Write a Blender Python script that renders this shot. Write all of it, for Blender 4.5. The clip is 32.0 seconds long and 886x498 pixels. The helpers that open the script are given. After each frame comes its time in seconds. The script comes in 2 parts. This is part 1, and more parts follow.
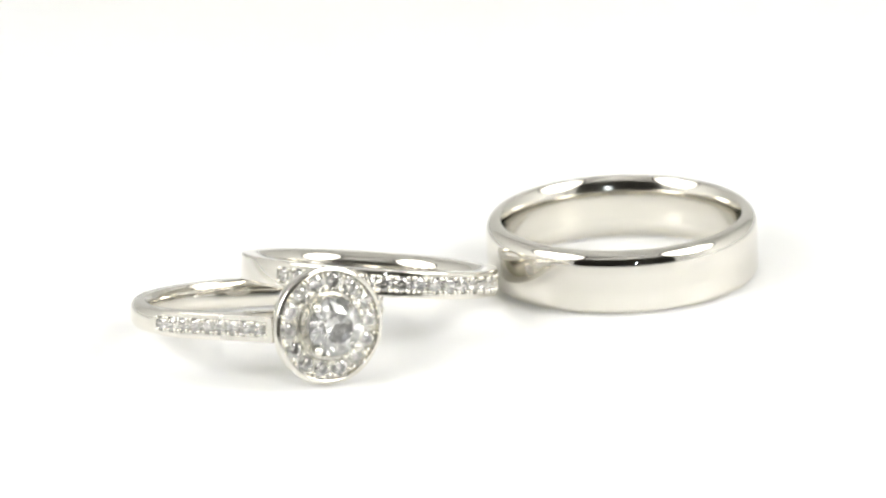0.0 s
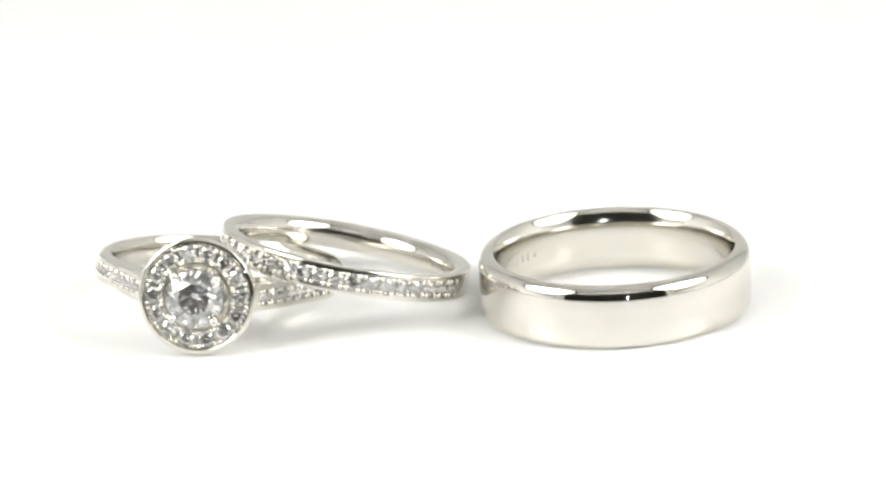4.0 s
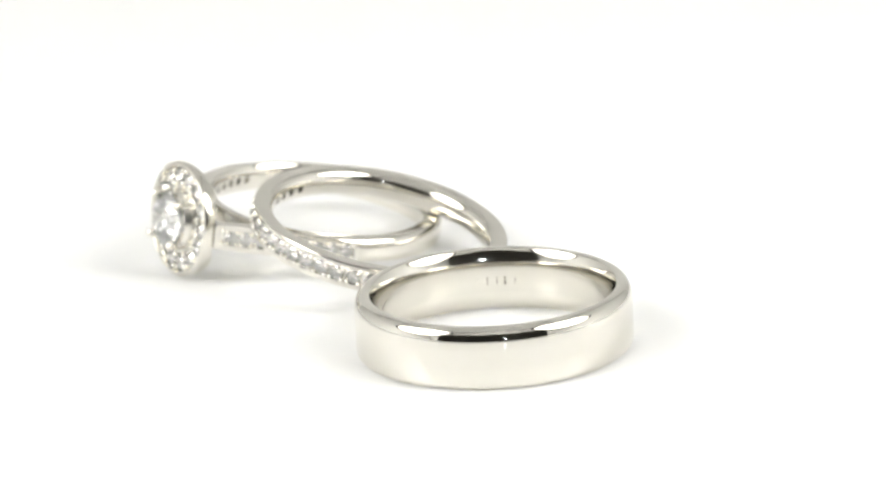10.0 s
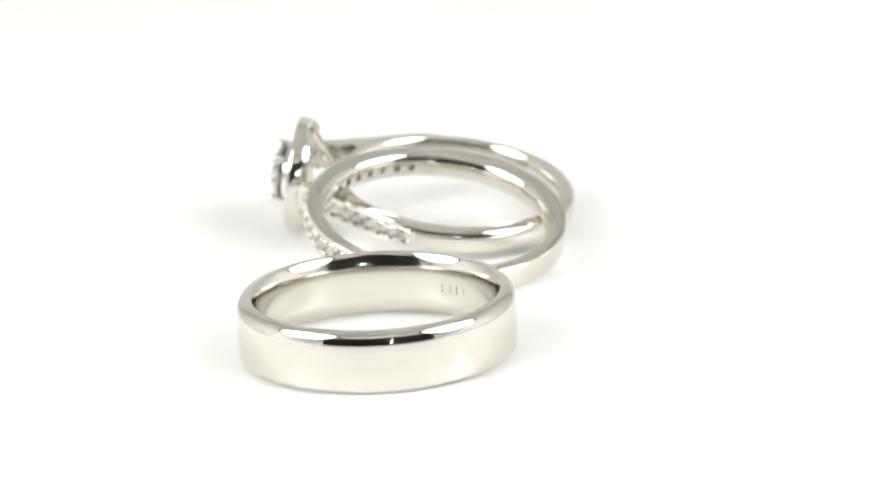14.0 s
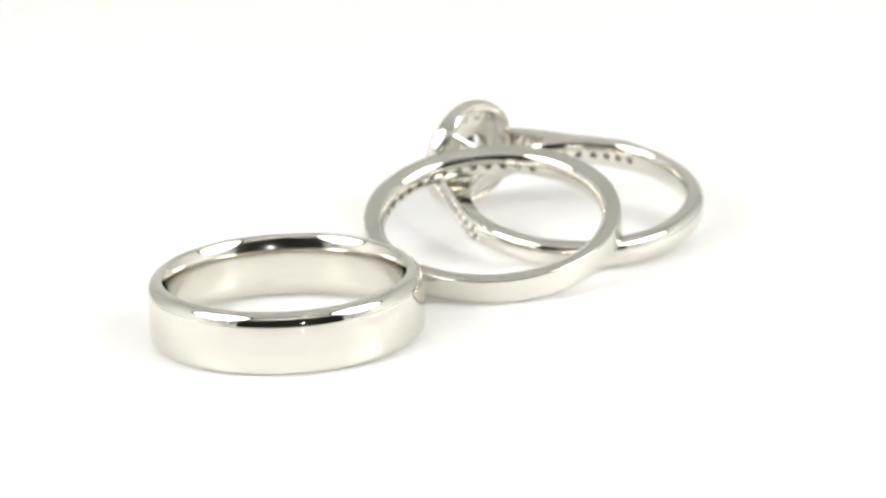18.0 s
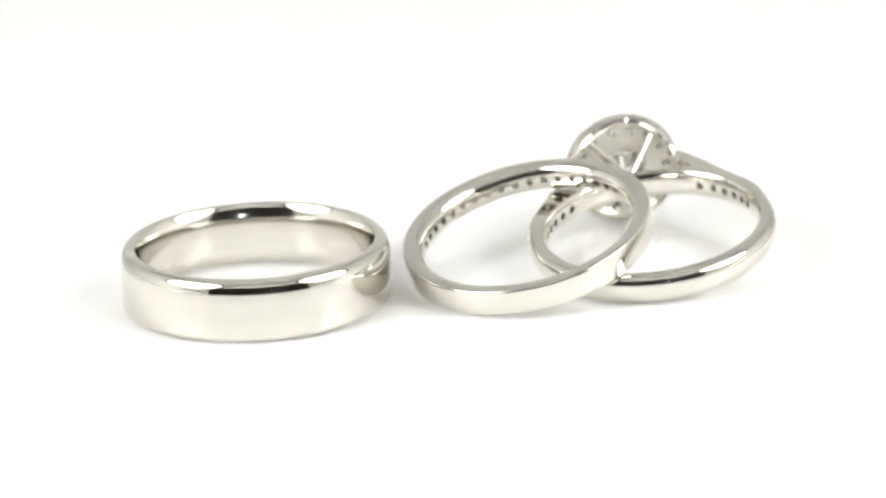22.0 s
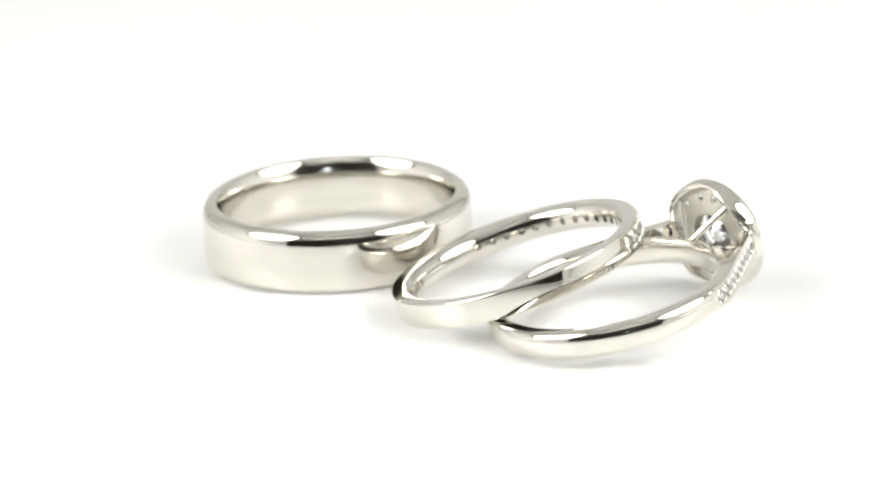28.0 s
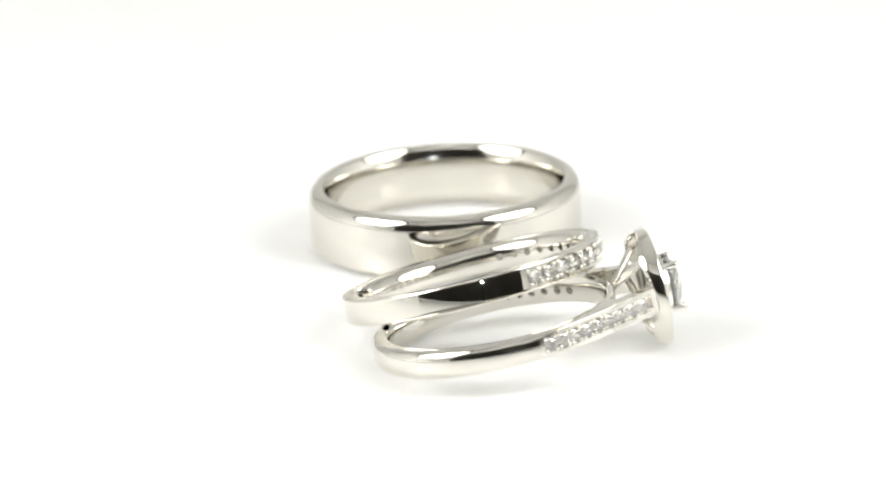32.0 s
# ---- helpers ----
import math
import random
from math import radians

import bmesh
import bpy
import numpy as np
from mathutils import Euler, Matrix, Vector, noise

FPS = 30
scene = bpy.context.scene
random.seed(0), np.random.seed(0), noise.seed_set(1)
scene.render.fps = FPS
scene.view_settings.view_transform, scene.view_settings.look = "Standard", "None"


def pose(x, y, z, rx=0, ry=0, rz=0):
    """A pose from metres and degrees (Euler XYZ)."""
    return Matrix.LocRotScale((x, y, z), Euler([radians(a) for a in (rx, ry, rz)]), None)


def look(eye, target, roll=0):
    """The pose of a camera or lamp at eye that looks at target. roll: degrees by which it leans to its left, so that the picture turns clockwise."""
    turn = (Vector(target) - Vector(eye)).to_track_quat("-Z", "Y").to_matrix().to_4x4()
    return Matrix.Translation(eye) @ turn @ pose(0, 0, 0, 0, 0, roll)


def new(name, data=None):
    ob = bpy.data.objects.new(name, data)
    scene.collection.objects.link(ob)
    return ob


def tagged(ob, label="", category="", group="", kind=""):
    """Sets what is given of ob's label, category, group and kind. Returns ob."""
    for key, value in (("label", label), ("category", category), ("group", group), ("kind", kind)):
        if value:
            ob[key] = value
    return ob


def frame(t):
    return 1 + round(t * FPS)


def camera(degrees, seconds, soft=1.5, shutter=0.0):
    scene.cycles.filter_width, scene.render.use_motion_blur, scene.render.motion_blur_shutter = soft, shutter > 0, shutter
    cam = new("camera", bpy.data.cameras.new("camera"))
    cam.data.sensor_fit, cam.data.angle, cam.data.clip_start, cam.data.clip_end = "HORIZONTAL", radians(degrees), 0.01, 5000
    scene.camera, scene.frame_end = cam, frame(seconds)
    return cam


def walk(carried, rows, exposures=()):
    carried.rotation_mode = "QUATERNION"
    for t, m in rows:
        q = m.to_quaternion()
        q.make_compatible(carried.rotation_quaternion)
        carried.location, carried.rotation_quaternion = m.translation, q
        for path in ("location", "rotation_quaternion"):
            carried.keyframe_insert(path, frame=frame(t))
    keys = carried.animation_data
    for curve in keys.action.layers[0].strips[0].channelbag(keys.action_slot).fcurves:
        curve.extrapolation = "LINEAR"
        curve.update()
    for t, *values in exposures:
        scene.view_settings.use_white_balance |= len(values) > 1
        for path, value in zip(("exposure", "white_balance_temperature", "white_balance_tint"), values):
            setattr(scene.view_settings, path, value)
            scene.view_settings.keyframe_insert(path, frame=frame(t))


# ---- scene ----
MM = 0.001

# ---- camera: a long macro lens on a tripod, standing still ----
EYE = (0.00000, -0.85949, 0.27874)
cam = camera(4.5139, 32.0, soft=2.25)
# stopped far down, focused on the front of the turntable's middle
cam.data.dof.use_dof = True
cam.data.dof.focus_distance = 0.888
cam.data.dof.aperture_fstop = 50.0
# the head creeps sideways by about a millimetre in the course of the shot
AIMS = ((-0.627, 1.177, 3.630), (-0.090, 1.188, 3.664), (0.321, 1.178, 3.631), (0.604, 1.153, 3.556), (0.756, 1.123, 3.463), (0.776, 1.095, 3.376), (0.662, 1.076, 3.319), (0.411, 1.076, 3.316), (0.021, 1.100, 3.392))
walk(cam, [(4.0 * i, look(EYE, [c * MM for c in aim], -2.965)) for i, aim in enumerate(AIMS)])

# ---- world and lights ----
world = bpy.data.worlds.new("world")
scene.world = world
world.use_nodes = True
world.node_tree.nodes["Background"].inputs["Color"].default_value = (1.0, 0.96, 0.89, 1)
world.node_tree.nodes["Background"].inputs["Strength"].default_value = 0.13
scene.view_settings.exposure = 0.0

LAMP_GLOW = 14.5
LED_GLOW = 150.0


# ---- materials ----
def material(name, colour, rough=0.5, metal=0.0, **extra):
    m = bpy.data.materials.new(name)
    m.use_nodes = True
    b = m.node_tree.nodes["Principled BSDF"]
    b.inputs["Base Color"].default_value = (*colour, 1)
    b.inputs["Roughness"].default_value = rough
    b.inputs["Metallic"].default_value = metal
    for key, value in extra.items():
        b.inputs[key.replace("_", " ")].default_value = value
    return m


def mottle(m, scale, rough_a, rough_b, bump=0.0, colour_a=None, colour_b=None, distance=0.00002):
    """Varies gloss, colour and relief by noise in the thing's own space."""
    nt = m.node_tree
    b = nt.nodes["Principled BSDF"]
    co = nt.nodes.new("ShaderNodeTexCoord")
    n1 = nt.nodes.new("ShaderNodeTexNoise")
    n1.inputs["Scale"].default_value = scale
    n1.inputs["Detail"].default_value = 6
    nt.links.new(co.outputs["Object"], n1.inputs["Vector"])
    mr = nt.nodes.new("ShaderNodeMapRange")
    mr.inputs["To Min"].default_value = rough_a
    mr.inputs["To Max"].default_value = rough_b
    nt.links.new(n1.outputs["Fac"], mr.inputs["Value"])
    nt.links.new(mr.outputs["Result"], b.inputs["Roughness"])
    if colour_a:
        n2 = nt.nodes.new("ShaderNodeTexNoise")
        n2.inputs["Scale"].default_value = scale * 0.13
        n2.inputs["Detail"].default_value = 3
        nt.links.new(co.outputs["Object"], n2.inputs["Vector"])
        ramp = nt.nodes.new("ShaderNodeValToRGB")
        ramp.color_ramp.elements[0].color = (*colour_a, 1)
        ramp.color_ramp.elements[1].color = (*colour_b, 1)
        ramp.color_ramp.elements[0].position, ramp.color_ramp.elements[1].position = 0.3, 0.7
        nt.links.new(n2.outputs["Fac"], ramp.inputs["Fac"])
        nt.links.new(ramp.outputs["Color"], b.inputs["Base Color"])
    if bump:
        bm_node = nt.nodes.new("ShaderNodeBump")
        bm_node.inputs["Strength"].default_value = bump
        bm_node.inputs["Distance"].default_value = distance
        nt.links.new(n1.outputs["Fac"], bm_node.inputs["Height"])
        nt.links.new(bm_node.outputs["Normal"], b.inputs["Normal"])
    return m


def glowing(name, colour, strength, radius=0.0):
    """A lit diffuser; with a radius, brightest in the middle, where the bulb sits behind it."""
    m = bpy.data.materials.new(name)
    m.use_nodes = True
    b = m.node_tree.nodes["Principled BSDF"]
    b.inputs["Base Color"].default_value = (*colour, 1)
    b.inputs["Emission Color"].default_value = (*colour, 1)
    b.inputs["Emission Strength"].default_value = strength
    if radius:
        nt = m.node_tree
        co, flat, far, fall = (nt.nodes.new(k) for k in ("ShaderNodeTexCoord", "ShaderNodeVectorMath", "ShaderNodeVectorMath", "ShaderNodeMapRange"))
        flat.operation, far.operation = "MULTIPLY", "LENGTH"
        flat.inputs[1].default_value = (1, 1, 0)
        fall.interpolation_type = "SMOOTHSTEP"
        fall.inputs["From Max"].default_value = radius
        fall.inputs["To Min"].default_value, fall.inputs["To Max"].default_value = strength, strength * 0.01
        nt.links.new(co.outputs["Object"], flat.inputs[0])
        nt.links.new(flat.outputs["Vector"], far.inputs[0])
        nt.links.new(far.outputs["Value"], fall.inputs["Value"])
        nt.links.new(fall.outputs["Result"], b.inputs["Emission Strength"])
    return m


PLATINUM = mottle(material("polished_platinum", (0.75, 0.725, 0.665), 0.03, 1.0), 2500, 0.02, 0.05, 0.0, (0.735, 0.712, 0.652), (0.765, 0.742, 0.682))
PLATINUM_SET = mottle(material("set_platinum", (0.82, 0.80, 0.74), 0.2, 1.0), 4000, 0.15, 0.29, 0.1, (0.80, 0.78, 0.72), (0.87, 0.85, 0.79))
PLATINUM_CAST = mottle(material("cast_platinum", (0.78, 0.76, 0.70), 0.4, 1.0), 5000, 0.34, 0.5, 0.12, (0.84, 0.82, 0.76), (0.90, 0.88, 0.82))
# shade inside the struck marks, put into a darker metal colour
STAMP_SHADE = material("stamp_shade_platinum", (0.30, 0.27, 0.22), 0.5, 1.0)
PLATINUM_INSIDE = mottle(material("brushed_platinum", (0.75, 0.725, 0.665), 0.1, 1.0), 1500, 0.09, 0.16, 0.03, (0.735, 0.712, 0.648), (0.765, 0.742, 0.678))
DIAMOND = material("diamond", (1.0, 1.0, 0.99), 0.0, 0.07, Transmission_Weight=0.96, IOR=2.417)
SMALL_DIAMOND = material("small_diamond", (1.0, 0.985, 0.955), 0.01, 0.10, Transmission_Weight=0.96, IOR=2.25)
ACRYLIC = mottle(material("white_acrylic", (0.86, 0.86, 0.855), 0.08, 0.0, IOR=1.22, Subsurface_Weight=1.0, Subsurface_Radius=(1.0, 1.0, 0.95), Subsurface_Scale=0.005), 300, 0.05, 0.09, 0.0, (0.855, 0.857, 0.85), (0.87, 0.872, 0.867))
FABRIC = mottle(material("white_fabric", (0.86, 0.86, 0.85), 0.9), 900, 0.85, 0.95, 0.3, (0.89, 0.89, 0.878), (0.91, 0.91, 0.90), 0.0003)
TABLE = mottle(material("grey_table", (0.30, 0.28, 0.25), 0.5), 60, 0.4, 0.6, 0.1, (0.27, 0.25, 0.22), (0.33, 0.31, 0.28), 0.0003)
ROOM_WALL = mottle(material("room_wall", (0.4, 0.4, 0.4), 0.8), 6, 0.7, 0.9, 0.1, (0.28, 0.275, 0.25), (0.48, 0.47, 0.43), 0.001)
LAMP_BODY = mottle(material("black_lamp_housing", (0.03, 0.03, 0.03), 0.4), 200, 0.35, 0.5)
LAMP_GLASS = glowing("lamp_diffuser_glow", (1.0, 0.99, 0.965), LAMP_GLOW, 0.158)
LED_GLASS = glowing("led_glow", (0.82, 0.93, 1.0), LED_GLOW)


# ---- mesh helpers (shapes are drawn in millimetres) ----
def finish(me, smooth_angle, scale=MM):
    if scale != 1:
        me.transform(Matrix.Scale(scale, 4))
    if smooth_angle:
        me.shade_smooth()
        me.set_sharp_from_angle(angle=radians(smooth_angle))
    me.update()
    return me


def mesh_of(name, bm, mat, smooth_angle=30, scale=MM):
    bmesh.ops.recalc_face_normals(bm, faces=bm.faces)
    me = bpy.data.meshes.new(name)
    bm.to_mesh(me)
    bm.free()
    me.materials.append(mat)
    return finish(me, smooth_angle, scale)


def place(name, me, parent, m=None, label=""):
    """One mesh as a part of its thing, at the pose m in the thing's space."""
    ob = new(name, me)
    ob.parent = parent
    if m is not None:
        ob.matrix_basis = m
    return tagged(ob, label)


def part(name, bm, mat, parent, label="", smooth_angle=30):
    return place(name, mesh_of(name, bm, mat, smooth_angle), parent, None, label)


def grid_faces(bm, rings, close=True):
    """Joins rings of vertices into a closed skin; each ring is itself closed."""
    n = len(rings)
    for i in range(n if close else n - 1):
        a, b = rings[i], rings[(i + 1) % n]
        k = len(a)
        for j in range(k):
            bm.faces.new((a[j], a[(j + 1) % k], b[(j + 1) % k], b[j]))
    if not close:
        bm.faces.new(rings[0])
        bm.faces.new(rings[-1])


def revolve_z(profile, count):
    """A closed profile of (radius, z) turned about the z axis."""
    bm = bmesh.new()
    rings = []
    for i in range(count):
        a = 2 * math.pi * i / count
        rings.append([bm.verts.new((r * math.cos(a), r * math.sin(a), z)) for r, z in profile])
    grid_faces(bm, rings)
    return bm


def revolve_x(profile, count):
    """A closed profile of (x, radius) turned about the x axis."""
    bm = bmesh.new()
    rings = []
    for i in range(count):
        a = 2 * math.pi * i / count
        rings.append([bm.verts.new((x, r * math.cos(a), r * math.sin(a))) for x, r in profile])
    grid_faces(bm, rings)
    return bm


def corner(cr, cz, ar, az, start, end, count):
    """Points of a quarter ellipse round (cr, cz)."""
    return [(cr + ar * math.cos(radians(start + (end - start) * i / count)), cz + az * math.sin(radians(start + (end - start) * i / count)))
            for i in range(count + 1)]


def prism(bm, outline, z0, z1):
    low = [bm.verts.new((x, y, z0)) for x, y in outline]
    high = [bm.verts.new((x, y, z1)) for x, y in outline]
    k = len(outline)
    for j in range(k):
        bm.faces.new((low[j], low[(j + 1) % k], high[(j + 1) % k], high[j]))
    bm.faces.new(low)
    bm.faces.new(high)


def rod(bm, a, b, ra, rb, sides=12):
    """A round bar from a to b, tapered."""
    a, b = Vector(a), Vector(b)
    turn = (b - a).to_track_quat("Z", "Y").to_matrix()
    rings = []
    for p, r in ((a, ra), (b, rb)):
        rings.append([bm.verts.new(p + turn @ Vector((r * math.cos(2 * math.pi * i / sides), r * math.sin(2 * math.pi * i / sides), 0))) for i in range(sides)])
    grid_faces(bm, rings, False)


def carved(body_bm, cutter_bm, mat, name, smooth_angle=30):
    """The first shape less the second, as a mesh."""
    pieces = []
    for bm in (body_bm, cutter_bm):
        bmesh.ops.recalc_face_normals(bm, faces=bm.faces)
        me = bpy.data.meshes.new("piece")
        bm.to_mesh(me)
        bm.free()
        pieces.append(new("piece", me))
    body, cutter = pieces
    mod = body.modifiers.new("carve", "BOOLEAN")
    mod.operation, mod.solver, mod.object = "DIFFERENCE", "EXACT", cutter
    mod.use_self = True
    me = bpy.data.meshes.new_from_object(body.evaluated_get(bpy.context.evaluated_depsgraph_get()))
    me.name = name
    for ob in pieces:
        old = ob.data
        bpy.data.objects.remove(ob)
        bpy.data.meshes.remove(old)
    me.materials.clear()
    me.materials.append(mat)
    return finish(me, smooth_angle)


def satin(me, test, mat=None):
    """Gives the faces whose middle (in millimetres) passes the test the bead-set, less polished finish."""
    me.materials.append(mat or PLATINUM_SET)
    for f in me.polygons:
        if test(*(f.center * 1000)):
            f.material_index = 1
    return me


def brilliant(radius, waist=0.42):
    """A round brilliant-cut stone, table up, girdle at z = 0."""
    bm = bmesh.new()
    n = 8

    def ring(r, z, off, k=n):
        return [bm.verts.new((radius * r * math.cos(2 * math.pi * (i + off) / k), radius * r * math.sin(2 * math.pi * (i + off) / k), radius * z)) for i in range(k)]
    table, star = ring(0.56, 0.31, 0), ring(0.76, 0.21, 0.5)
    top, low = ring(1, 0.03, 0, 16), ring(1, -0.03, 0, 16)
    mid, tip = ring(waist, 0.776 * waist - 0.885, 0.5), bm.verts.new((0, 0, -0.88 * radius))
    bm.faces.new(table)
    for i in range(n):
        j = (i + 1) % n
        bm.faces.new((table[i], star[i], table[j]))
        bm.faces.new((table[i], star[i - 1], top[2 * i], star[i]))
        bm.faces.new((star[i], top[2 * i], top[2 * i + 1]))
        bm.faces.new((star[i], top[2 * i + 1], top[(2 * i + 2) % 16]))
        bm.faces.new((low[2 * i], low[2 * i + 1], mid[i]))
        bm.faces.new((low[2 * i + 1], low[(2 * i + 2) % 16], mid[i]))
        bm.faces.new((tip, mid[i - 1], low[2 * i], mid[i]))
    for i in range(16):
        bm.faces.new((top[i], top[(i + 1) % 16], low[(i + 1) % 16], low[i]))
    return bm


def facing(x, y, z, out, spin=0.0):
    """Pose in metres, from millimetres, of a piece whose z axis points along out."""
    turn = Vector(out).to_track_quat("Z", "Y").to_matrix().to_4x4()
    return Matrix.Translation((x * MM, y * MM, z * MM)) @ turn @ Matrix.Rotation(spin, 4, "Z")


def hand_set(x, y, z, out, spin):
    """A stone seated by hand: never quite square to the metal."""
    return facing(x, y, z, out, spin) @ Euler((random.uniform(-0.07, 0.07), random.uniform(-0.07, 0.07), 0)).to_matrix().to_4x4()


def ball_mesh(name, radius, mat):
    bm = bmesh.new()
    bmesh.ops.create_icosphere(bm, subdivisions=2, radius=radius)
    return mesh_of(name, bm, mat, 60)


def hallmark_mesh(w, h, seed=0):
    """A struck shield: a plate coloured as a shaded recess, with a worn raised device of a few strokes."""
    rng = random.Random(seed)
    bm = bmesh.new()
    w *= 1.1
    c = 0.2 * w
    outline = [(-w / 2, -h / 2 + c), (-w / 2 + c, -h / 2), (w / 2 - c, -h / 2), (w / 2, -h / 2 + c), (w / 2, h / 2 - c), (w / 2 - c, h / 2), (-w / 2 + c, h / 2), (-w / 2, h / 2 - c)]
    prism(bm, outline, -0.025, 0.020)
    for i in range(4):
        x, y = rng.uniform(-0.26, 0.26) * w, (i - 1.5) * 0.22 * h
        lx, ly = rng.uniform(0.10, 0.22) * w, rng.uniform(0.05, 0.09) * h
        prism(bm, [(x - lx, y - ly), (x + lx, y - ly * 0.6), (x + lx * 0.8, y + ly), (x - lx * 0.7, y + ly * 0.7)], 0.020, 0.035)
    me = mesh_of("hallmark", bm, STAMP_SHADE, 0)
    return satin(me, lambda x, y, z: z > 0.03)


def oval(amount, degrees):
    """A slight ovalling in the plane of a ring: longer along the given direction, shorter across it."""
    turn = Matrix.Rotation(radians(degrees), 4, "Z")
    return turn @ Matrix.Diagonal((1 + amount, 1 - amount, 1, 1)) @ turn.inverted()


def box_bm(x0, x1, y0, y1, z0, z1):
    bm = bmesh.new()
    prism(bm, [(x0, y0), (x1, y0), (x1, y1), (x0, y1)], z0, z1)
    return bm


# ---- the place: a white light tent, open in front, in a dim room ----
def slab(name, x0, x1, y0, y1, z0, z1, mat, label):
    """A board of the setting; its sizes in metres."""
    ob = new(name, mesh_of(name, box_bm(x0, x1, y0, y1, z0, z1), mat, 0, 1))
    return tagged(ob, label, kind="structure")


TX, TY0, TY1, TZ = 0.36, -0.30, 0.55, 0.52
slab("floor", -TX, TX, TY0, TY1, -0.018, -0.014, FABRIC, "white fabric floor of the light tent")
slab("wall_left", -TX - 0.004, -TX, TY0, TY1, -0.018, TZ, FABRIC, "white fabric side wall of the light tent")
slab("wall_right", TX, TX + 0.004, TY0, TY1, -0.018, TZ, FABRIC, "white fabric side wall of the light tent")
slab("wall_back", -TX - 0.004, TX + 0.004, TY1, TY1 + 0.004, -0.018, TZ, FABRIC, "white fabric back wall of the light tent")
slab("ceiling", -TX - 0.004, TX + 0.004, TY0, TY1 + 0.004, TZ, TZ + 0.004, FABRIC, "white fabric roof of the light tent")
slab("wall_front", -TX - 0.004, TX + 0.004, TY0 - 0.004, TY0, 0.235, TZ, FABRIC, "white fabric front flap above the tent's opening")
slab("wall_front_left", -TX - 0.004, -0.285, TY0 - 0.004, TY0, -0.018, 0.235, FABRIC, "white fabric front panel beside the tent's opening")
slab("wall_front_right", 0.285, TX + 0.004, TY0 - 0.004, TY0, -0.018, 0.235, FABRIC, "white fabric front panel beside the tent's opening")
table_board = slab("table_top", -0.7, 0.7, -0.6, 0.5, -0.05, -0.0185, TABLE, "grey table top under the light tent")
for lx in (-0.64, 0.64):
    for ly in (-0.54, 0.44):
        leg_bm = box_bm(lx - 0.03, lx + 0.03, ly - 0.03, ly + 0.03, -0.7995, -0.0505)
        bmesh.ops.bevel(leg_bm, geom=leg_bm.edges[:], offset=0.004, segments=1, affect="EDGES")
        place("leg", mesh_of("leg", leg_bm, TABLE, 0, 1), table_board)
slab("room_floor", -1.8, 1.8, -1.8, 1.2, -0.83, -0.8, ROOM_WALL, "plain beige floor of the dim room")
slab("room_wall_left", -1.83, -1.8, -1.8, 1.2, -0.83, 1.63, ROOM_WALL, "plain beige wall of the dim room")
slab("room_wall_right", 1.8, 1.83, -1.8, 1.2, -0.83, 1.63, ROOM_WALL, "plain beige wall of the dim room")
slab("room_wall_front", -1.8, 1.8, -1.83, -1.8, -0.83, 1.63, ROOM_WALL, "plain beige wall of the dim room")
slab("room_wall_back", -1.8, 1.8, 1.2, 1.23, -0.83, 1.63, ROOM_WALL, "plain beige wall of the dim room")


def lamp(name, at, aim, radius, glass, label, mat=LAMP_BODY):
    """A round lamp head with a housing, a rim and a glowing front."""
    base = tagged(new(name), label, "lamp")
    base.matrix_basis = look(at, aim)
    r = radius
    prof = corner(0, 0, r * 0.98, r * 0.3, 0, 80, 8)
    bm = revolve_z([(r * 1.06, -0.004), (r * 1.06, 0.002)] + prof + [(r * 0.1, 0.001), (r * 0.985, 0.001), (r * 0.985, -0.004)], 48)
    place("housing", mesh_of("housing", bm, mat, 40, 1), base)
    bm = revolve_z([(r * 0.98, 0.0), (r * 0.98, -0.003)] + [(r * f, -0.003 - r * 0.05 * (1 - f * f)) for f in (0.8, 0.6, 0.4, 0.2, 0.01)] + [(r * 0.01, 0.0)], 48)
    place("diffuser", mesh_of("diffuser", bm, glass, 40, 1), base, None, "glowing white diffuser")
    return base


lamp("studio_lamp", (-0.265, -0.118, 0.222), (0, 0, 0.0), 0.145, LAMP_GLASS, "round studio lamp glowing white inside the tent")
lamp("studio_lamp", (0.265, -0.118, 0.222), (0, 0, 0.0), 0.145, LAMP_GLASS, "round studio lamp glowing white inside the tent")
led = lamp("led_light", (0.13, -0.74, 0.165), (0, 0, 0.0), 0.010, LED_GLASS, "small bright LED light on a thin black stand")
stand_bm = bmesh.new()
rod(stand_bm, (130, -747, 160), (130, -747, -795), 5, 5)
rod(stand_bm, (130, -747, -780), (130, -747, -800), 60, 90, 32)
stand = place("stand", mesh_of("stand", stand_bm, LAMP_BODY), led)
stand.matrix_basis = led.matrix_basis.inverted()


def build_turntable():
    base = tagged(new("turntable"), "round white glossy acrylic turntable under the rings", "turntable")
    bm = revolve_z([(0.02, -6.0), (149, -6.0), (150, -5.2), (150, -0.8)] + corner(149.2, -0.8, 0.8, 0.8, 0, 90, 6) + [(0.02, 0)], 160)
    part("disc", bm, ACRYLIC, base)
    bm = revolve_z([(0.5, -14), (60, -14), (60, -6.004), (0.5, -6.004)], 64)
    part("foot", bm, LAMP_BODY, base, "dark round turntable foot")
    return base


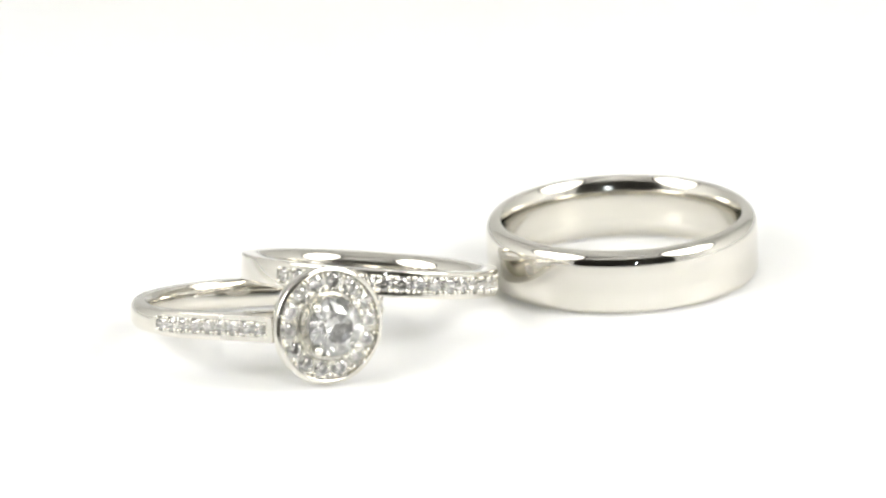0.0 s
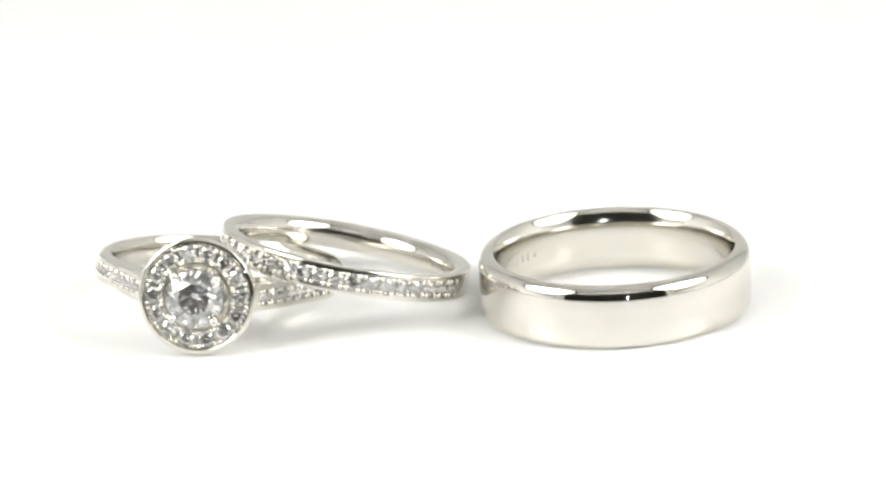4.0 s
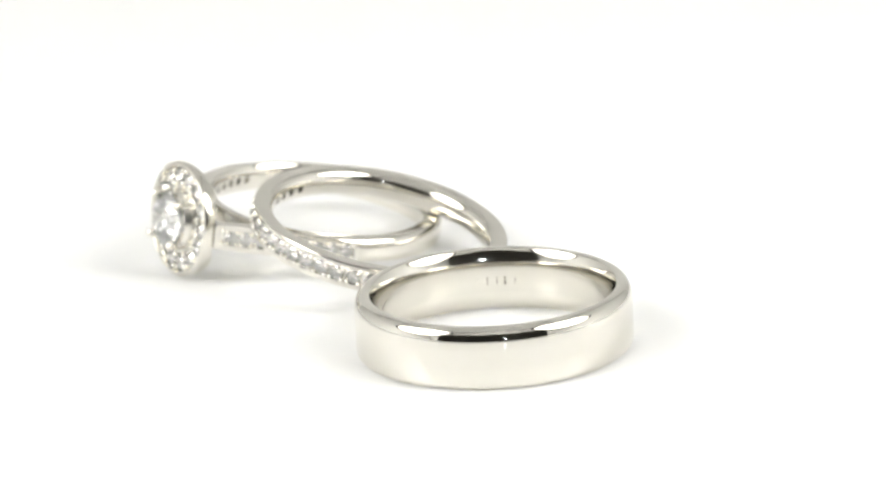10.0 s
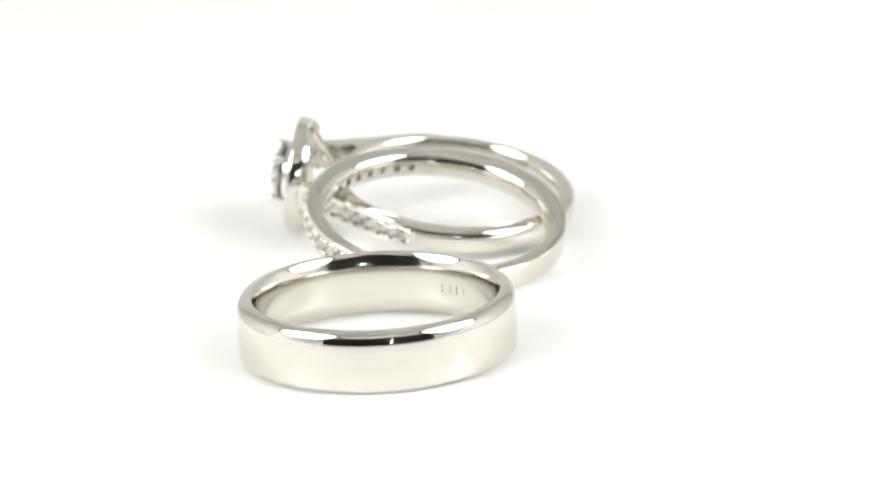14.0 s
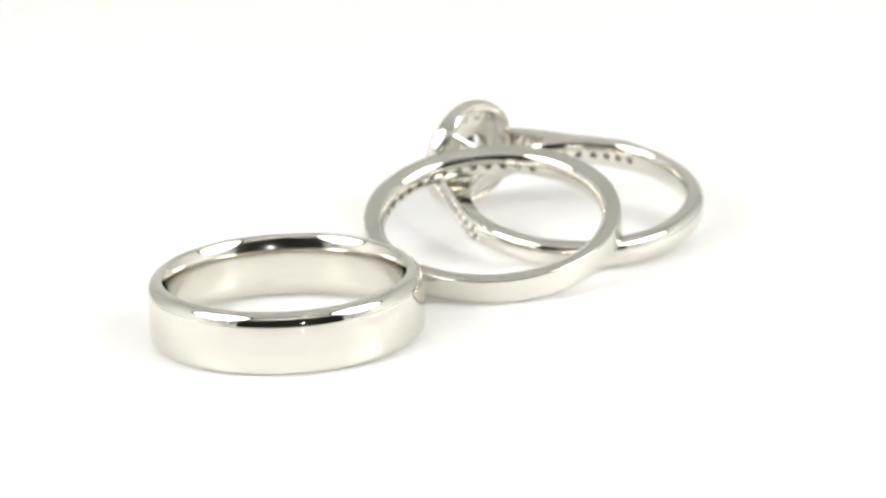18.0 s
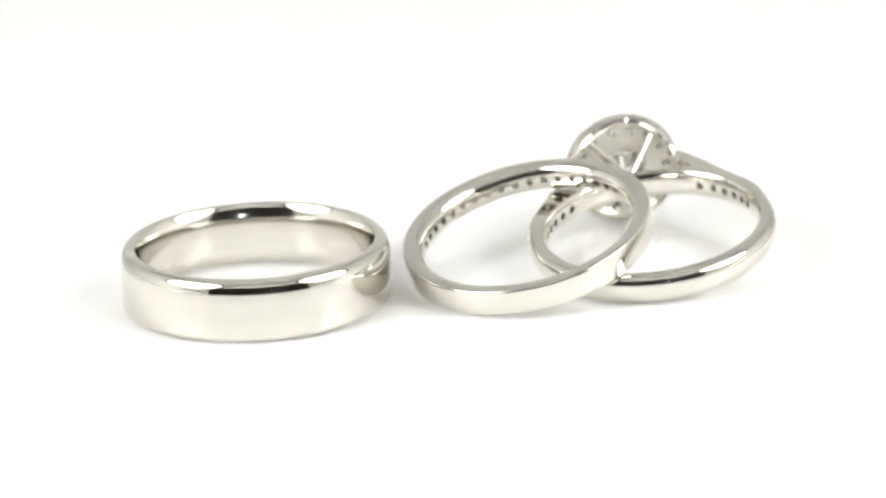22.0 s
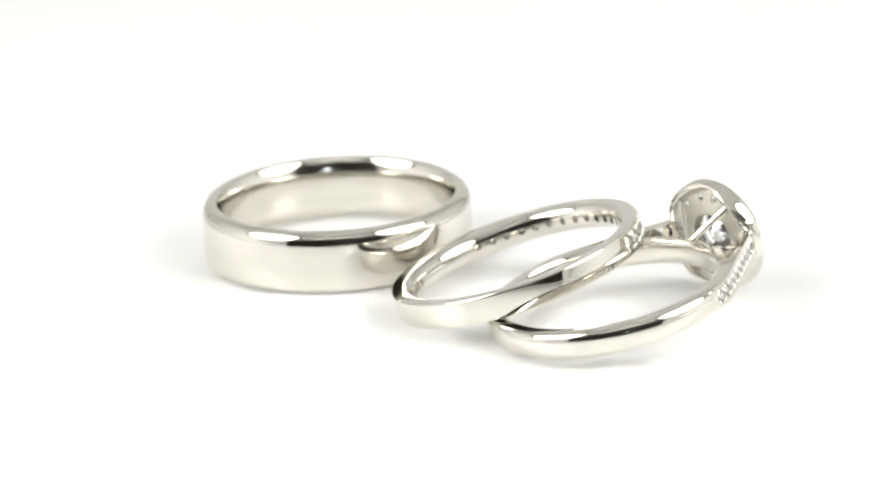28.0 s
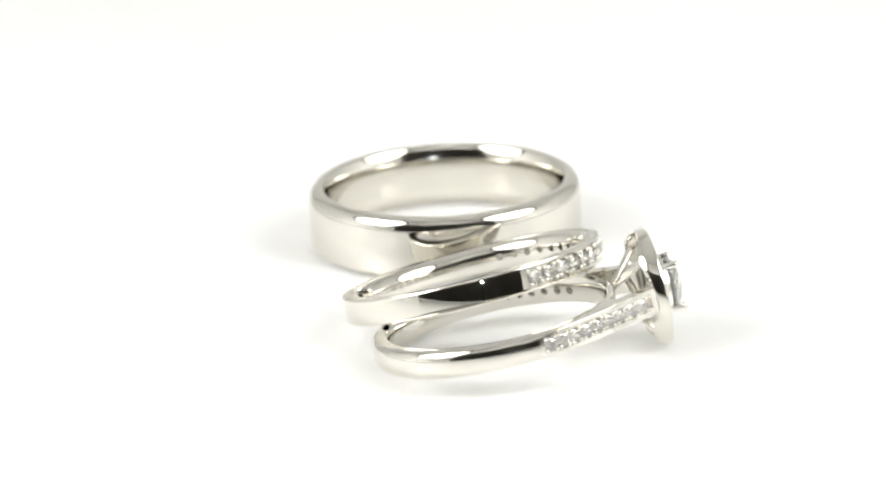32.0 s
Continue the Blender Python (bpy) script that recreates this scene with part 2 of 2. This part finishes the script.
# ---- ring one: wide plain band, lying flat ----
def build_plain_ring():
    base = tagged(new("plain_wedding_ring"), "wide plain polished platinum wedding band lying flat", "ring")
    r_out, r_in, h = 11.0, 9.35, 5.05
    # inside: a tight fillet at the edge, then a long comfort curve; outside: a gently rounded shoulder
    apex = r_in + 0.58
    top = corner(r_in + 3.05, h - 1.625, 3.05, 3.05, 180, 150, 10) + corner(apex, h - 0.2, 0.2, 0.2, 150, 90, 6)
    top += corner(r_out - 0.80, h - 1.25, 0.80, 1.25, 86, 6, 14)
    foot = top[:17] + corner(r_out - 0.45, h - 0.62, 0.45, 0.62, 88, 6, 12)
    prof = [(r_in, h * 0.5)] + top + [(r_out, h * 0.62), (r_out, h * 0.38)] + [(r, h - z) for r, z in reversed(foot)]
    worn = oval(0.0104, -62.3)
    me = mesh_of("band", revolve_z(prof, 288), PLATINUM, 50)
    satin(me, lambda x, y, z: math.hypot(x, y) < r_in + 0.22, PLATINUM_INSIDE)
    me.transform(worn)
    place("band", me, base)
    for i, (w, hh) in enumerate(((0.50, 0.62), (0.62, 0.70), (0.56, 0.66), (0.60, 0.70), (0.56, 0.62))):
        a = radians(163.5 + 4.4 * i)
        at = worn @ Vector(((r_in + 0.02) * math.cos(a), (r_in + 0.02) * math.sin(a), 2.45))
        place("hallmark", hallmark_mesh(w, hh, i), base, facing(*at, (-math.cos(a), -math.sin(a), 0)), "small stamped hallmark")
    return base


# ---- ring two: narrow band with a channel of stones over part of its round ----
def build_stone_band():
    base = tagged(new("diamond_wedding_ring"), "narrow platinum ring with small diamonds leaning on another ring", "ring")
    r_out, r_in, h = 10.36, 8.70, 1.08
    worn = oval(0.0217, -60.5)
    prof = (corner(r_in + 0.7, 0, 0.7, h, 180, 93, 12)
            + [(r_out - 0.14, h)] + corner(r_out - 0.14, h - 0.22, 0.14, 0.22, 80, 6, 5)
            + corner(r_out - 0.14, -h + 0.22, 0.14, 0.22, -6, -80, 5) + [(r_out - 0.14, -h)]
            + corner(r_in + 0.7, 0, 0.7, h, 267, 187, 11))
    body = revolve_z(prof, 240)
    cut = bmesh.new()
    a0, a1, count = -142.6, 2.0, 18
    arc = [radians(a0 + (a1 - a0) * i / 60) for i in range(61)]
    outline = [((r_out - 0.29) * math.cos(a), (r_out - 0.29) * math.sin(a)) for a in arc]
    outline += [((r_out + 0.6) * math.cos(a), (r_out + 0.6) * math.sin(a)) for a in reversed(arc)]
    prism(cut, outline, -0.64, 0.64)
    step = (a1 - a0) / count
    angles = [radians(a0 + step * (i + 0.5)) for i in range(count)]
    for a in angles:
        rod(cut, ((r_in - 0.6) * math.cos(a), (r_in - 0.6) * math.sin(a), 0), ((r_in + 0.90) * math.cos(a), (r_in + 0.90) * math.sin(a), 0), 0.32, 0.26, 16)
        rod(cut, ((r_out - 0.80) * math.cos(a), (r_out - 0.80) * math.sin(a), 0), ((r_out + 0.05) * math.cos(a), (r_out + 0.05) * math.sin(a), 0), 0.29, 0.71, 16)
    me = satin(carved(body, cut, PLATINUM, "band"), lambda x, y, z: r_in + 0.35 < math.hypot(x, y) < r_out - 0.05 and abs(z) < 0.7)
    me.transform(worn)
    place("band", me, base)
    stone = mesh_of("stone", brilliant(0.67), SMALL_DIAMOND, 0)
    bead = ball_mesh("bead", 0.205, PLATINUM_SET)
    for i, a in enumerate(angles):
        out = (math.cos(a), math.sin(a), 0)
        r = r_out - 0.16
        place("stone", stone, base, hand_set(*(worn @ Vector((r * out[0], r * out[1], 0))), out, 0.7 * i))
    for i in range(2 * count + 2):
        a = radians(a0 + step * (i // 2) + (1.3 if i % 2 else -1.3))
        if not a0 < math.degrees(a) < a1:
            continue
        for z in (-0.53, 0.53):
            place("bead", bead, base, Matrix.Translation((worn @ Vector(((r_out - 0.06) * math.cos(a), (r_out - 0.06) * math.sin(a), z))) * MM))
    for i, (w, hh) in enumerate(((0.40, 0.5), (0.5, 0.55), (0.45, 0.5), (0.5, 0.55))):
        a = radians(44.0 + 5.2 * i)
        place("hallmark", hallmark_mesh(w, hh, i), base, facing(*(worn @ Vector((r_in * math.cos(a), r_in * math.sin(a), 0))), (-math.cos(a), -math.sin(a), 0)), "small stamped hallmark")
    return base


# ---- ring three: round halo cluster on a shank with stone-set shoulders ----
def build_halo_ring():
    base = tagged(new("halo_engagement_ring"), "platinum engagement ring with round diamond in a diamond halo", "ring")
    r_out, r_in, tangent = 10.0, 8.6, 60.0
    ct, st = math.cos(radians(tangent)), math.sin(radians(tangent))

    def outer(phi):
        """Radius of the shank's outside, phi degrees from the head."""
        phi = abs(phi)
        line = r_out / math.cos(radians(tangent - phi)) if phi < tangent else r_out
        if phi > 95:
            line += 0.22 * min(1.0, (phi - 95) / 45)
        if phi < 33:
            f = min(1.0, (33 - phi) / 5)
            line = line * (1 - f) + 9.45 * f
        return line
    # the shank: domed at the back, flat on the shoulders
    bm = bmesh.new()
    rings = []
    count = 240
    for i in range(count):
        phi = 360 * i / count
        p = abs(phi if phi <= 180 else phi - 360)
        ro = outer(p)
        dome = min(1.0, max(0.0, (p - 70) / 14))
        half = 1.06 + 0.08 * min(1.0, max(0.0, (p - 95) / 45))
        flat = 0.22 + 0.38 * dome
        prof = [(r_in + 0.10, -half * 0.78), (r_in, -half * 0.3), (r_in, half * 0.3), (r_in + 0.10, half * 0.78), (r_in + 0.28, half - 0.02)]
        prof += corner(ro - flat, half - (0.12 + 0.83 * dome), flat, (0.12 + 0.83 * dome), 88, 6, 7)
        prof += corner(ro - flat, -half + (0.12 + 0.83 * dome), flat, (0.12 + 0.83 * dome), -6, -88, 7)
        prof += [(r_in + 0.28, -half + 0.02)]
        c, s = math.cos(radians(phi)), math.sin(radians(phi))
        rings.append([bm.verts.new((r * c, r * s, z)) for r, z in prof])
    grid_faces(bm, rings)

    def along(d, lift=0.0):
        """A place on the outer line of a shoulder, d mm from the point where it leaves the round; and the way out."""
        if d >= 0:
            return (r_out + lift) * ct + d * st, (r_out + lift) * st - d * ct, (ct, st)
        a = radians(tangent) - d / r_out
        return (r_out + lift) * math.cos(a), (r_out + lift) * math.sin(a), (math.cos(a), math.sin(a))
    first, last, stones = -3.3, 7.3, 9
    spots = [first + (last - first) * (i + 0.5) / stones for i in range(stones)]

    def groove(side):
        cut = bmesh.new()
        ds = [first + (last + 0.3 - first) * i / 24 for i in range(25)]
        low = [along(d, -0.28)[:2] for d in ds]
        high = [along(d, 0.8)[:2] for d in reversed(ds)]
        prism(cut, [(x, y * side) for x, y in low + high], -0.62, 0.62)
        return cut

    def cups(cut, side):
        """Conical seats for the stones of one shoulder."""
        for d in spots:
            x, y, n = along(d, -0.15)
            rod(cut, (x - 0.62 * n[0], (y - 0.62 * n[1]) * side, 0), (x + 0.2 * n[0], (y + 0.2 * n[1]) * side, 0), 0.24, 0.65, 16)
        return cut

    cut = bmesh.new()
    for side in (1, -1):
        g = groove(side)
        tmp = bpy.data.meshes.new("tmp")
        g.to_mesh(tmp)
        g.free()
        cut.from_mesh(tmp)
        bpy.data.meshes.remove(tmp)
        for d in spots[:6]:
            x, y, n = along(d)
            deep = (r_out - math.sqrt(r_in ** 2 - d * d) if d > 0 else r_out - r_in) - 0.26
            rod(cut, (x - 0.7 * n[0], (y - 0.7 * n[1]) * side, 0), (x - (deep + 1.4) * n[0], (y - (deep + 1.4) * n[1]) * side, 0), 0.27, 0.36, 16)
        cups(cut, side)
    def in_groove(x, y, z):
        return abs(z) < 0.68 and math.hypot(x, y) > r_in + 0.3 and x * ct + abs(y) * st < r_out - 0.05 and x > 1.5
    place("shank", satin(carved(bm, cut, PLATINUM, "shank", 35), in_groove), base)
    for side in (1, -1):
        bm = bmesh.new()
        pts = [along(d)[:2] for d in (3.2, 4.2, 5.2, 6.2, 7.2, 8.15)]
        pts += [(12.08, 3.75), (11.5, 3.75), (10.2, 4.3), (9.0, 4.85), (8.4, 5.35), (7.75, 5.95)]
        prism(bm, [(x, y * side) for x, y in pts], -1.04, 1.04)
        bmesh.ops.bevel(bm, geom=[e for e in bm.edges if abs(e.verts[0].co.z - e.verts[1].co.z) < 0.01], offset=0.1, segments=2, affect="EDGES")
        place("shoulder", satin(carved(bm, cups(groove(side), side), PLATINUM, "shoulder", 35), lambda x, y, z: abs(z) < 0.66 and r_out - 0.45 < x * ct + abs(y) * st < r_out - 0.05), base)

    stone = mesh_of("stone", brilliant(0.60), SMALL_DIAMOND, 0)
    bead = ball_mesh("bead", 0.18, PLATINUM_SET)
    for side in (1, -1):
        for i, d in enumerate(spots):
            x, y, n = along(d, -0.15)
            place("stone", stone, base, hand_set(x, y * side, 0, (n[0], n[1] * side, 0), 0.9 * i))
        for i in range(2 * stones + 2):
            d = first + (last - first) * (i // 2) / stones + (0.2 if i % 2 else -0.2)
            if not first < d < last + 0.25:
                continue
            x, y, n = along(d, -0.05)
            for z in (-0.48, 0.48):
                place("bead", bead, base, Matrix.Translation((x * MM, y * side * MM, z * MM)))

    # the head
    lip, face = 13.05, 12.72
    prof = ([(12.06, 4.36), (12.14, 4.54), (12.35, 4.65), (12.7, 4.69), (12.86, 4.68), (12.97, 4.64)] + [(lip - 0.045, 4.60), (lip, 4.37), (lip - 0.03, 4.32), (lip - 0.12, 4.29)]
            + [(face, 4.2), (face + 0.02, 2.85), (face + 0.16, 2.75), (face + 0.16, 2.6), (face, 2.55), (12.5, 2.4), (12.2, 2.0), (12.1, 1.92), (12.03, 2.0)]
            + [(12.08, 2.4), (12.18, 3.0), (12.26, 3.7), (12.2, 3.9), (12.10, 4.0), (12.06, 4.14)])

    def cast_back(me):
        """The hollow behind the plate keeps its matt cast skin."""
        me.materials.append(PLATINUM_CAST)
        for f in me.polygons:
            x, y, z = f.center * 1000
            if x <= 12.5 and math.hypot(y, z) < 4.0:
                f.material_index = 2
        return me

    cut = bmesh.new()
    ring_r, n_halo = 3.50, 14
    halo = [2 * math.pi * (i + 0.08) / n_halo for i in range(n_halo)]
    for a in halo:
        if abs(math.sin(a)) > 0.9:  # the holes of these go right through to the back
            rod(cut, (11.5, 3.05 * math.cos(a), 3.05 * math.sin(a)), (12.6, ring_r * math.cos(a), ring_r * math.sin(a)), 0.42, 0.34, 16)
        rod(cut, (face - 0.56, ring_r * math.cos(a), ring_r * math.sin(a)), (face + 0.2, ring_r * math.cos(a), ring_r * math.sin(a)), 0.24, 0.78, 16)
    plate = revolve_x(prof, 128)
    for v in plate.verts:  # the back edge of the rim swells where the four struts meet it
        if v.co.x < 12.4 and math.hypot(v.co.y, v.co.z) > 3.8:
            v.co.x -= 0.55 * (0.5 - 0.5 * math.cos(4 * math.atan2(v.co.z, v.co.y))) * (12.4 - v.co.x) / 0.34
    head = place("halo", cast_back(satin(carved(plate, cut, PLATINUM, "halo", 35), lambda x, y, z: math.hypot(y, z) < 4.25 and x > 12.5)), base, None, "round halo plate with a polished rim")
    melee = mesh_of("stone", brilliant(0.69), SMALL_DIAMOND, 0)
    for i, a in enumerate(halo):
        place("stone", melee, head, hand_set(face + 0.06, ring_r * math.cos(a), ring_r * math.sin(a), (1, 0, 0), 1.3 * i))
        b = a + math.pi / n_halo
        for r in (4.02, 2.96):
            for off in ((-0.05, 0.05) if r > 3.5 else (-0.04, 0.04)):
                place("bead", bead, head, Matrix.Translation(((face + 0.10) * MM, r * math.cos(b + off) * MM, r * math.sin(b + off) * MM)))
    bm = revolve_x([(13.66, 2.38), (13.6, 2.28), (12.7, 1.75), (12.4, 1.75), (12.5, 2.66), (12.95, 2.60), (13.4, 2.46)], 64)
    part("seat", bm, PLATINUM_SET, base)
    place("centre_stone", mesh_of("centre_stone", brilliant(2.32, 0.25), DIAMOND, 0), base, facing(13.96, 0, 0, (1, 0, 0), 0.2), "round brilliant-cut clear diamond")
    for sy in (1, -1):
        for sz in (1, -1):
            bm = bmesh.new()
            rod(bm, (12.3, 1.62 * sy, 1.62 * sz), (14.4, 1.76 * sy, 1.76 * sz), 0.30, 0.29)
            bmesh.ops.create_icosphere(bm, subdivisions=2, radius=0.37, matrix=Matrix.Translation((14.43, 1.70 * sy, 1.70 * sz)))
            part("prong", bm, PLATINUM_SET, base, "", 50)
            bm = bmesh.new()
            rod(bm, (9.5, 0.25 * sy, 0.8 * sz), (12.2, 2.75 * sy, 3.05 * sz), 0.27, 0.32)
            part("strut", bm, PLATINUM, base, "", 50)
    return base


# ---- motion: everything turns with the turntable ----
TH0, RATE = 0.09881, 0.15715


def turn_at(t):
    """The turntable's angle in degrees."""
    return np.polynomial.chebyshev.chebval(t / 16 - 1, [math.degrees(c) for c in (TH0 - 16 * RATE, -16 * RATE, -0.00193, 0.01106, -0.00385, -0.00151, 0.00158, 0.00054, -0.00092, -0.00051, 0.00066)])


table = build_turntable()
plain = build_plain_ring()
band = build_stone_band()
halo_ring = build_halo_ring()

RESTS = (
    (table, Matrix.Identity(4)),
    (plain, pose(0.01409, 0.00265, 0.0, -0.041, 0.272, 0)),
    (band, Matrix.Translation((-0.00700, -0.00385, 0.00370)) @ Matrix.Rotation(0.13609, 4, "Y") @ Matrix.Rotation(-0.22737, 4, "X")),
    (halo_ring, Matrix.Translation((-0.01637, -0.00776, 0.00282)) @ Matrix.Rotation(-1.18506, 4, "Z") @ Matrix.Rotation(-0.14925, 4, "Y") @ Matrix.Rotation(-0.08900, 4, "X")),
)


def motions():
    for thing, rest in RESTS:
        walk(thing, [(0.5 * i, Matrix.Rotation(radians(turn_at(0.5 * i)), 4, "Z") @ rest) for i in range(65)])


motions()
